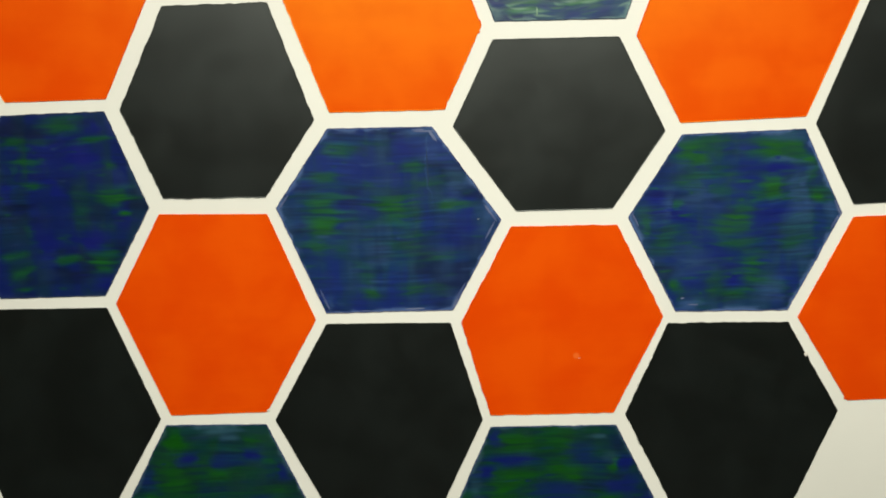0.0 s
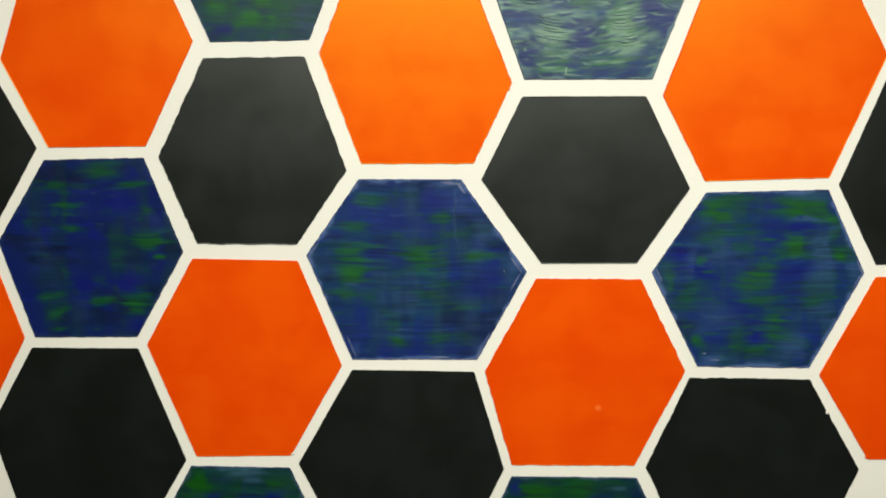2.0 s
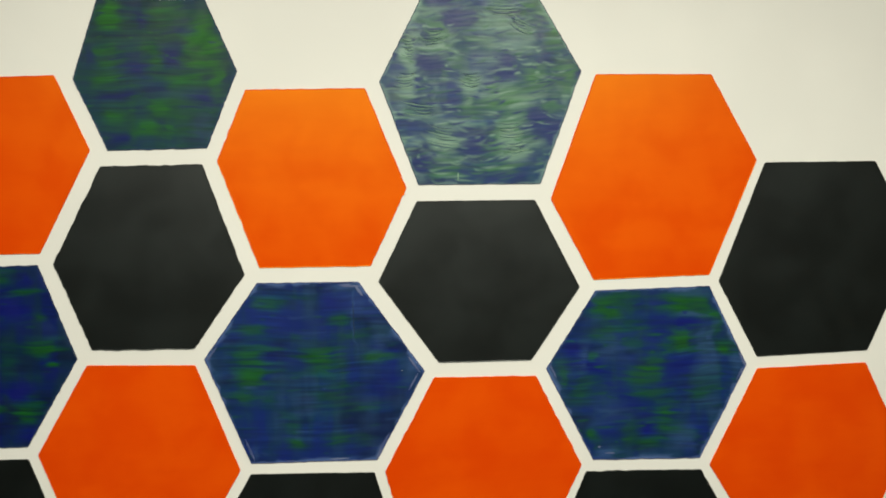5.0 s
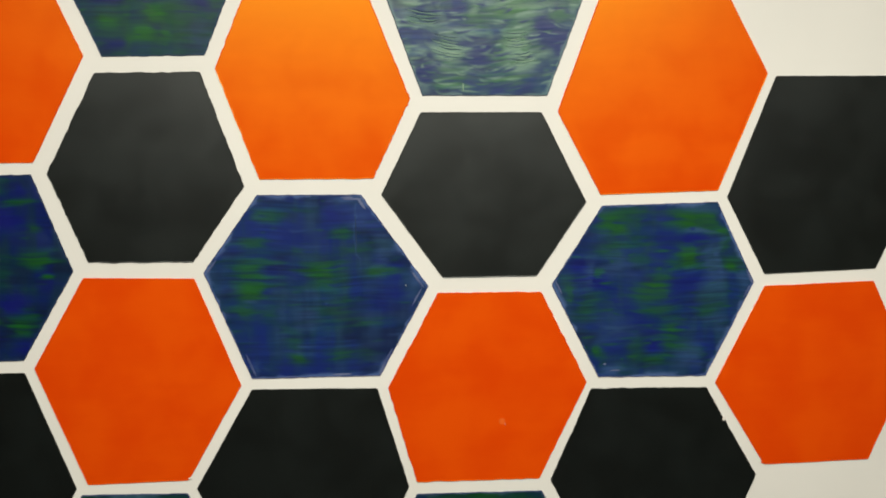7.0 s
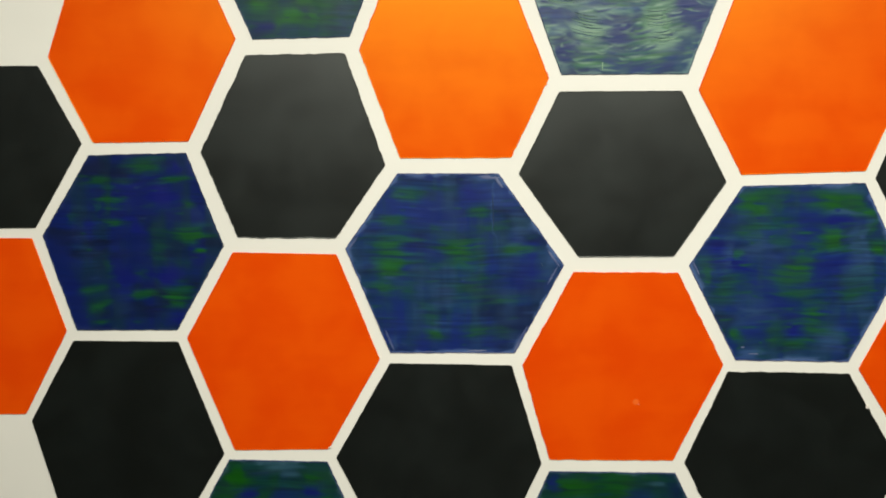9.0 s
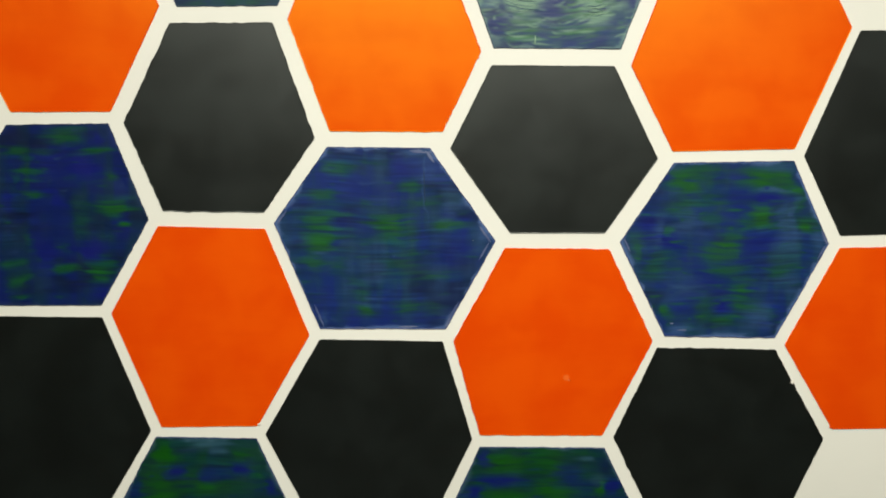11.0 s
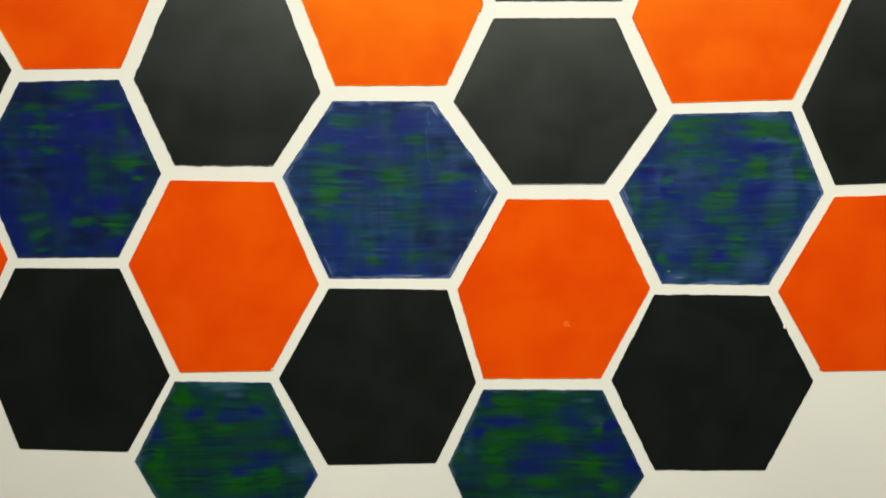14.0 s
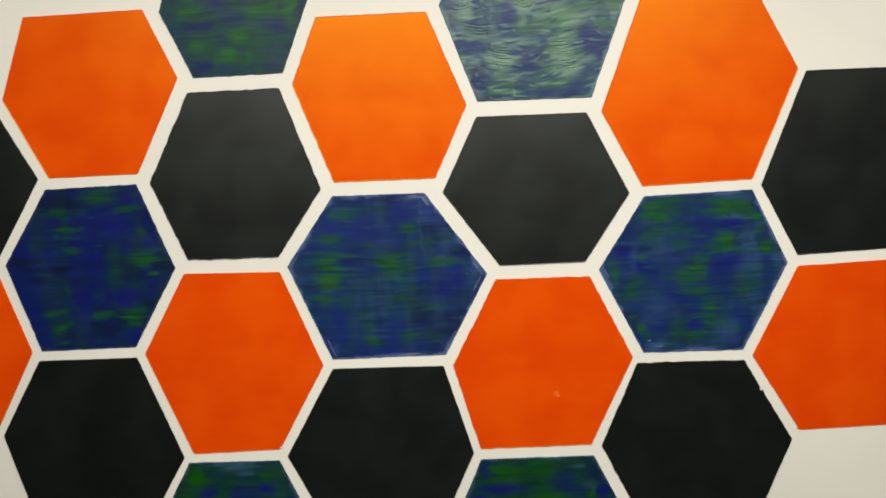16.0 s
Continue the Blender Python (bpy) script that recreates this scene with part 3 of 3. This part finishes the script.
for x, z, length, width, turn in ((0.066, 0.139, 0.034, 0.005, 0.0), (0.079, 0.132, 0.024, 0.007, -0.95), (0.168, 0.008, 0.034, 0.006, -0.95), (0.166, -0.020, 0.034, 0.005, 1.06), (0.116, -0.119, 0.040, 0.006, 1.06), (0.108, -0.137, 0.020, 0.007, 1.06), (-0.100, -0.124, 0.040, 0.006, -1.17), (-0.158, 0.035, 0.030, 0.005, 0.95)):
    bristle_line(brushed, SCRAPE, x, z, length, width * 0.65, 0.0, turn, "pale thin scraped paint")
blob("speck", brushed, CHIP, 0.148, -0.001, 0.0016, 0.0016, 0.0003, "tiny white speck")
pass_of_brush(brushed, STROKE_NAVY_SHADE, 0.0747, 0.086, 0.110, 0.0022, 0.0, 1, 0.0, "upright line left by the tape", math.pi / 2)

strokes = Brushwork()
for u, v, w, h, k in ((0.26, 0.35, 0.08, 0.06, 0.9), (0.60, 0.37, 0.07, 0.05, 0.95), (0.45, 0.77, 0.07, 0.06, 1.0), (0.76, 0.66, 0.10, 0.05, 0.9), (0.10, 0.62, 0.06, 0.06, 0.7), (0.86, 0.72, 0.06, 0.07, 0.7),
                      (0.33, 0.05, 0.08, 0.03, 0.8), (0.37, 0.12, 0.08, 0.04, 1.0), (0.85, 0.33, 0.05, 0.04, 0.7), (0.23, 0.50, 0.08, 0.03, 0.6), (0.50, 0.94, 0.16, 0.03, 0.6), (0.24, 0.88, 0.05, 0.04, 0.7), (0.70, 0.87, 0.07, 0.03, 0.6)):
    strokes.deep(u, v, w, h, k)
for u, v, w, h, k, turn in ((0.88, 0.22, 0.05, 0.07, 0.9, 0.1), (0.92, 0.44, 0.05, 0.07, 0.8, 0.1), (0.78, 0.08, 0.08, 0.05, 0.7, -0.5), (0.28, 0.22, 0.07, 0.07, 0.8, 0.05), (0.47, 0.24, 0.09, 0.04, 0.6, 0.05),
                            (0.62, 0.55, 0.12, 0.05, 0.8, 0.05), (0.76, 0.46, 0.09, 0.06, 0.8, 0.1), (0.46, 0.60, 0.09, 0.04, 0.6, 0.0), (0.30, 0.93, 0.09, 0.025, 0.75, 0.0), (0.58, 0.90, 0.09, 0.03, 0.7, 0.0), (0.86, 0.58, 0.06, 0.05, 0.6, 0.1), (0.64, 0.74, 0.10, 0.08, 0.9, 0.05)):
    strokes.green(u, v, w, h, k, turn)
# pale dabs: ridges catching the lamp, laid on as pigment
for u, v, w, h, k, turn, sag in ((0.60, 0.06, 0.13, 0.04, 0.65, 0.0, 0.2), (0.56, 0.14, 0.10, 0.04, 0.60, -0.1, 0.3), (0.68, 0.17, 0.09, 0.05, 0.55, -0.45, 0.2), (0.64, 0.26, 0.12, 0.03, 0.45, -0.1, 0.2), (0.145, 0.28, 0.035, 0.08, 0.95, 0.0, 0.12), (0.13, 0.44, 0.06, 0.05, 0.85, 0.05, 0.25),
                                 (0.27, 0.24, 0.05, 0.06, 0.55, 0.1, 0.2), (0.45, 0.45, 0.06, 0.05, 0.80, 0.0, 0.2), (0.58, 0.50, 0.09, 0.03, 0.45, 0.1, 0.2), (0.72, 0.55, 0.08, 0.03, 0.45, 0.1, 0.2), (0.31, 0.75, 0.08, 0.07, 0.90, -0.18, 0.2), (0.63, 0.71, 0.07, 0.05, 0.65, 0.05, 0.2),
                                 (0.67, 0.80, 0.06, 0.045, 0.70, 0.1, 0.2), (0.20, 0.60, 0.09, 0.03, 0.45, -0.1, 0.5), (0.12, 0.54, 0.03, 0.04, 0.50, 0.0, 0.0), (0.52, 0.33, 0.08, 0.03, 0.40, 0.0, 0.2), (0.40, 0.66, 0.07, 0.02, 0.40, 0.0, 0.3), (0.42, 0.86, 0.09, 0.02, 0.40, 0.0, 0.1), (0.28, 0.07, 0.10, 0.02, 0.45, 0.0, 0.4)):
    strokes.pale(u, v, w, h, k, turn, sag)
strokes.scatter(5, 190, (0, 0, 1, 1, 2, 2, 2), 0.60, 0.65, 0.18)
strokes.bristles(15, 560, (1, 1, 0, 2, 2), 0.70, 1.3, 0.16)
for u, v, w, h in ((0.45, 0.77, 0.05, 0.05), (0.60, 0.37, 0.05, 0.035), (0.25, 0.35, 0.05, 0.04), (0.37, 0.12, 0.06, 0.03), (0.77, 0.65, 0.06, 0.03), (0.87, 0.74, 0.04, 0.06), (0.20, 0.90, 0.04, 0.03)):
    strokes.deep(u, v, w, h, 0.6)
# rim darkened to navy for the shade along the bead
ridged = hexagon(RIDGED, "blue-green hexagon with thick ridged strokes, lamp sheen mixed into its paint", 0.201, 1.833, 0.313, 0.190, 0.203, 0.004, 0.004, -0.000, 0.165, 0.013, 0.171, 0.031, ragged=0.0006, brushwork=strokes, tones=RIDGE_SHEEN, rim_mat=STROKE_NAVY_SHADE)
# highlight and groove shade of the bristle ridges, drawn as coloured ribbons
for u, v, length, lines, turn in ((0.145, 0.28, 0.022, 7, 0.0), (0.13, 0.45, 0.034, 5, 0.05), (0.31, 0.75, 0.050, 7, -0.18), (0.45, 0.45, 0.034, 5, 0.0), (0.64, 0.72, 0.044, 5, 0.05), (0.67, 0.81, 0.036, 4, 0.1), (0.27, 0.23, 0.030, 5, 0.1), (0.20, 0.60, 0.056, 4, -0.1), (0.62, 0.07, 0.060, 4, 0.0), (0.70, 0.16, 0.046, 4, -0.5)):
    pass_of_brush(ridged, STROKE_PALE_SHEEN, u * 0.336 - 0.165, 0.1565 - v * 0.313, length, 0.0014, 0.003, lines, 0.0052, "pale green bristle line with its highlight painted in", turn)
    pass_of_brush(ridged, STROKE_NAVY_SHADE, u * 0.336 - 0.165, 0.1591 - v * 0.313, length * 1.0, 0.0010, 0.003, lines, 0.0052, "dark blue line, groove shade painted between bristle marks", turn)
blob("paint_drip", ridged, STROKE_PALE_SHEEN, -0.038, -0.143, 0.003, 0.018, 0.0006, "short pale drip")

strokes = Brushwork()
strokes.green(0.45, 0.45, 0.6, 0.6, 0.40)
strokes.green(0.29, 0.1, 0.09, 0.05, 0.85)
strokes.green(0.5, 0.08, 0.14, 0.05, 0.6)
strokes.green(0.54, 0.24, 0.1, 0.05, 0.85)
strokes.green(0.55, 0.31, 0.06, 0.02, 0.9)
strokes.green(0.29, 0.29, 0.12, 0.03, 0.7)
strokes.green(0.23, 0.38, 0.09, 0.07, 0.85)
strokes.green(0.76, 0.22, 0.03, 0.035, 0.8)
strokes.green(0.72, 0.46, 0.1, 0.06, 0.95)
strokes.green(0.26, 0.52, 0.08, 0.07, 0.7)
strokes.green(0.48, 0.58, 0.09, 0.03, 0.85)
strokes.green(0.83, 0.59, 0.05, 0.03, 0.85)
strokes.green(0.06, 0.42, 0.03, 0.03, 0.6)
strokes.green(0.16, 0.2, 0.03, 0.03, 0.5)
strokes.green(0.73, 0.085, 0.05, 0.04, 0.4)
strokes.green(0.4, 0.75, 0.12, 0.05, 0.6)
strokes.green(0.65, 0.85, 0.08, 0.04, 0.6)
strokes.deep(0.28, 0.19, 0.12, 0.03, 0.9)
strokes.deep(0.15, 0.26, 0.05, 0.03, 1.0)
strokes.deep(0.19, 0.07, 0.03, 0.04, 0.7)
strokes.deep(0.82, 0.2, 0.04, 0.04, 0.8)
strokes.deep(0.5, 0.39, 0.12, 0.04, 0.6)
strokes.deep(0.77, 0.35, 0.08, 0.03, 0.7)
strokes.deep(0.63, 0.17, 0.06, 0.06, 0.5)
strokes.deep(0.95, 0.46, 0.03, 0.05, 0.9)
strokes.deep(0.43, 0.48, 0.1, 0.04, 0.5)
strokes.deep(0.86, 0.34, 0.04, 0.05, 0.6)
strokes.pale(0.7, 0.06, 0.05, 0.01, 0.5)
strokes.pale(0.74, 0.18, 0.04, 0.03, 0.3)
strokes.pale(0.1, 0.34, 0.03, 0.06, 0.3)
strokes.pale(0.01, 0.45, 0.015, 0.05, 0.8)
strokes.scatter(6, 34, (0, 0, 2), 0.42)
strokes.bristles(16, 50, (0, 2), 0.45, 0.6, 0.06)
brushed = hexagon(BRUSHED, "dark blue hexagon with broad green strokes at the mural foot", 0.183, 0.881, 0.296, 0.207, 0.199, 0.000, -0.003, 0.003, 0.165, 0.013, 0.182, -0.013, ragged=0.0006, brushwork=strokes, tones=DEEP, rim_mat=FRINGE)

strokes = Brushwork()
strokes.green(0.45, 0.45, 0.5, 0.5, 0.14)
strokes.green(0.37, 0.07, 0.09, 0.04, 0.6)
strokes.green(0.33, 0.14, 0.06, 0.03, 0.9)
strokes.green(0.67, 0.11, 0.11, 0.06, 0.8)
strokes.green(0.82, 0.17, 0.04, 0.03, 0.8)
strokes.green(0.83, 0.24, 0.035, 0.06, 0.6)
strokes.green(0.69, 0.31, 0.07, 0.07, 0.85)
strokes.green(0.6, 0.35, 0.06, 0.03, 0.6)
strokes.green(0.88, 0.37, 0.04, 0.03, 0.8)
strokes.green(0.23, 0.41, 0.035, 0.022, 0.95)
strokes.green(0.53, 0.46, 0.07, 0.05, 0.85)
strokes.green(0.45, 0.52, 0.09, 0.05, 0.6)
strokes.green(0.35, 0.23, 0.1, 0.025, 0.5)
strokes.green(0.23, 0.29, 0.07, 0.02, 0.5)
strokes.green(0.41, 0.32, 0.06, 0.03, 0.45)
strokes.green(0.08, 0.49, 0.03, 0.06, 0.55)
strokes.green(0.16, 0.6, 0.07, 0.05, 0.5)
strokes.green(0.78, 0.62, 0.05, 0.03, 0.7)
strokes.green(0.8, 0.53, 0.07, 0.07, 0.4)
strokes.green(0.56, 0.73, 0.08, 0.06, 0.8)
strokes.green(0.23, 0.83, 0.035, 0.03, 0.8)
strokes.green(0.25, 0.89, 0.04, 0.04, 0.45)
strokes.green(0.52, 0.9, 0.07, 0.03, 0.7)
strokes.green(0.72, 0.88, 0.04, 0.04, 0.4)
strokes.green(0.42, 0.81, 0.05, 0.05, 0.35)
strokes.deep(0.7, 0.21, 0.09, 0.03, 0.9)
strokes.deep(0.69, 0.44, 0.1, 0.05, 0.7)
strokes.deep(0.24, 0.47, 0.05, 0.04, 0.9)
strokes.deep(0.55, 0.22, 0.07, 0.06, 0.5)
strokes.deep(0.52, 0.83, 0.06, 0.04, 0.8)
strokes.deep(0.34, 0.8, 0.06, 0.05, 0.6)
strokes.deep(0.45, 0.7, 0.12, 0.06, 0.5)
strokes.deep(0.63, 0.61, 0.08, 0.05, 0.5)
strokes.deep(0.12, 0.36, 0.04, 0.04, 0.7)
strokes.pale(0.31, 0.35, 0.08, 0.06, 0.3)
strokes.pale(0.29, 0.95, 0.06, 0.025, 0.6)
strokes.pale(0.75, 0.04, 0.09, 0.02, 0.4)
strokes.pale(0.95, 0.44, 0.03, 0.05, 0.4)
strokes.pale(0.69, 0.88, 0.05, 0.06, 0.4)
strokes.pale(0.3, 0.72, 0.1, 0.06, 0.3)
strokes.pale(0.8, 0.47, 0.05, 0.06, 0.35)
strokes.pale(0.79, 0.31, 0.025, 0.06, 0.4)
strokes.green(0.28, 0.10, 0.06, 0.05, 0.8)
strokes.green(0.78, 0.10, 0.07, 0.04, 0.6)
strokes.green(0.50, 0.60, 0.10, 0.03, 0.5)
strokes.green(0.20, 0.55, 0.05, 0.04, 0.5)
strokes.green(0.60, 0.82, 0.08, 0.03, 0.6)
strokes.deep(0.40, 0.62, 0.10, 0.06, 0.5)
strokes.pale(0.72, 0.19, 0.08, 0.010, 0.5, 0.0, -2.0)
strokes.pale(0.82, 0.32, 0.014, 0.07, 0.45)
strokes.pale(0.17, 0.40, 0.03, 0.06, 0.4)
strokes.scatter(7, 44, (0, 0, 2), 0.5)
strokes.bristles(17, 140, (0, 0, 0, 2, 2), 0.55, 0.8, 0.06)
brushed = hexagon(BRUSHED, "blue hexagon with bright green dabs and teal patches", 0.481, 1.356, 0.287, 0.196, 0.183, 0.014, 0.004, -0.003, 0.176, 0.013, 0.168, 0.011, ragged=0.0006, brushwork=strokes, tones=BLUE, rim_mat=FRINGE)
blob("scrape", brushed, SCRAPE, -0.070, -0.131, 0.030, 0.004, 0.0001, "pale thin scraped paint")
for x, z, length, width, turn in ((0.160, 0.020, 0.030, 0.005, -1.13), (0.155, -0.004, 0.026, 0.005, 1.08), (-0.165, 0.010, 0.026, 0.004, -1.1), (-0.088, -0.120, 0.006, 0.004, 0.0)):
    bristle_line(brushed, SCRAPE, x, z, length, width * 0.65, 0.0, turn, "pale thin scraped paint")
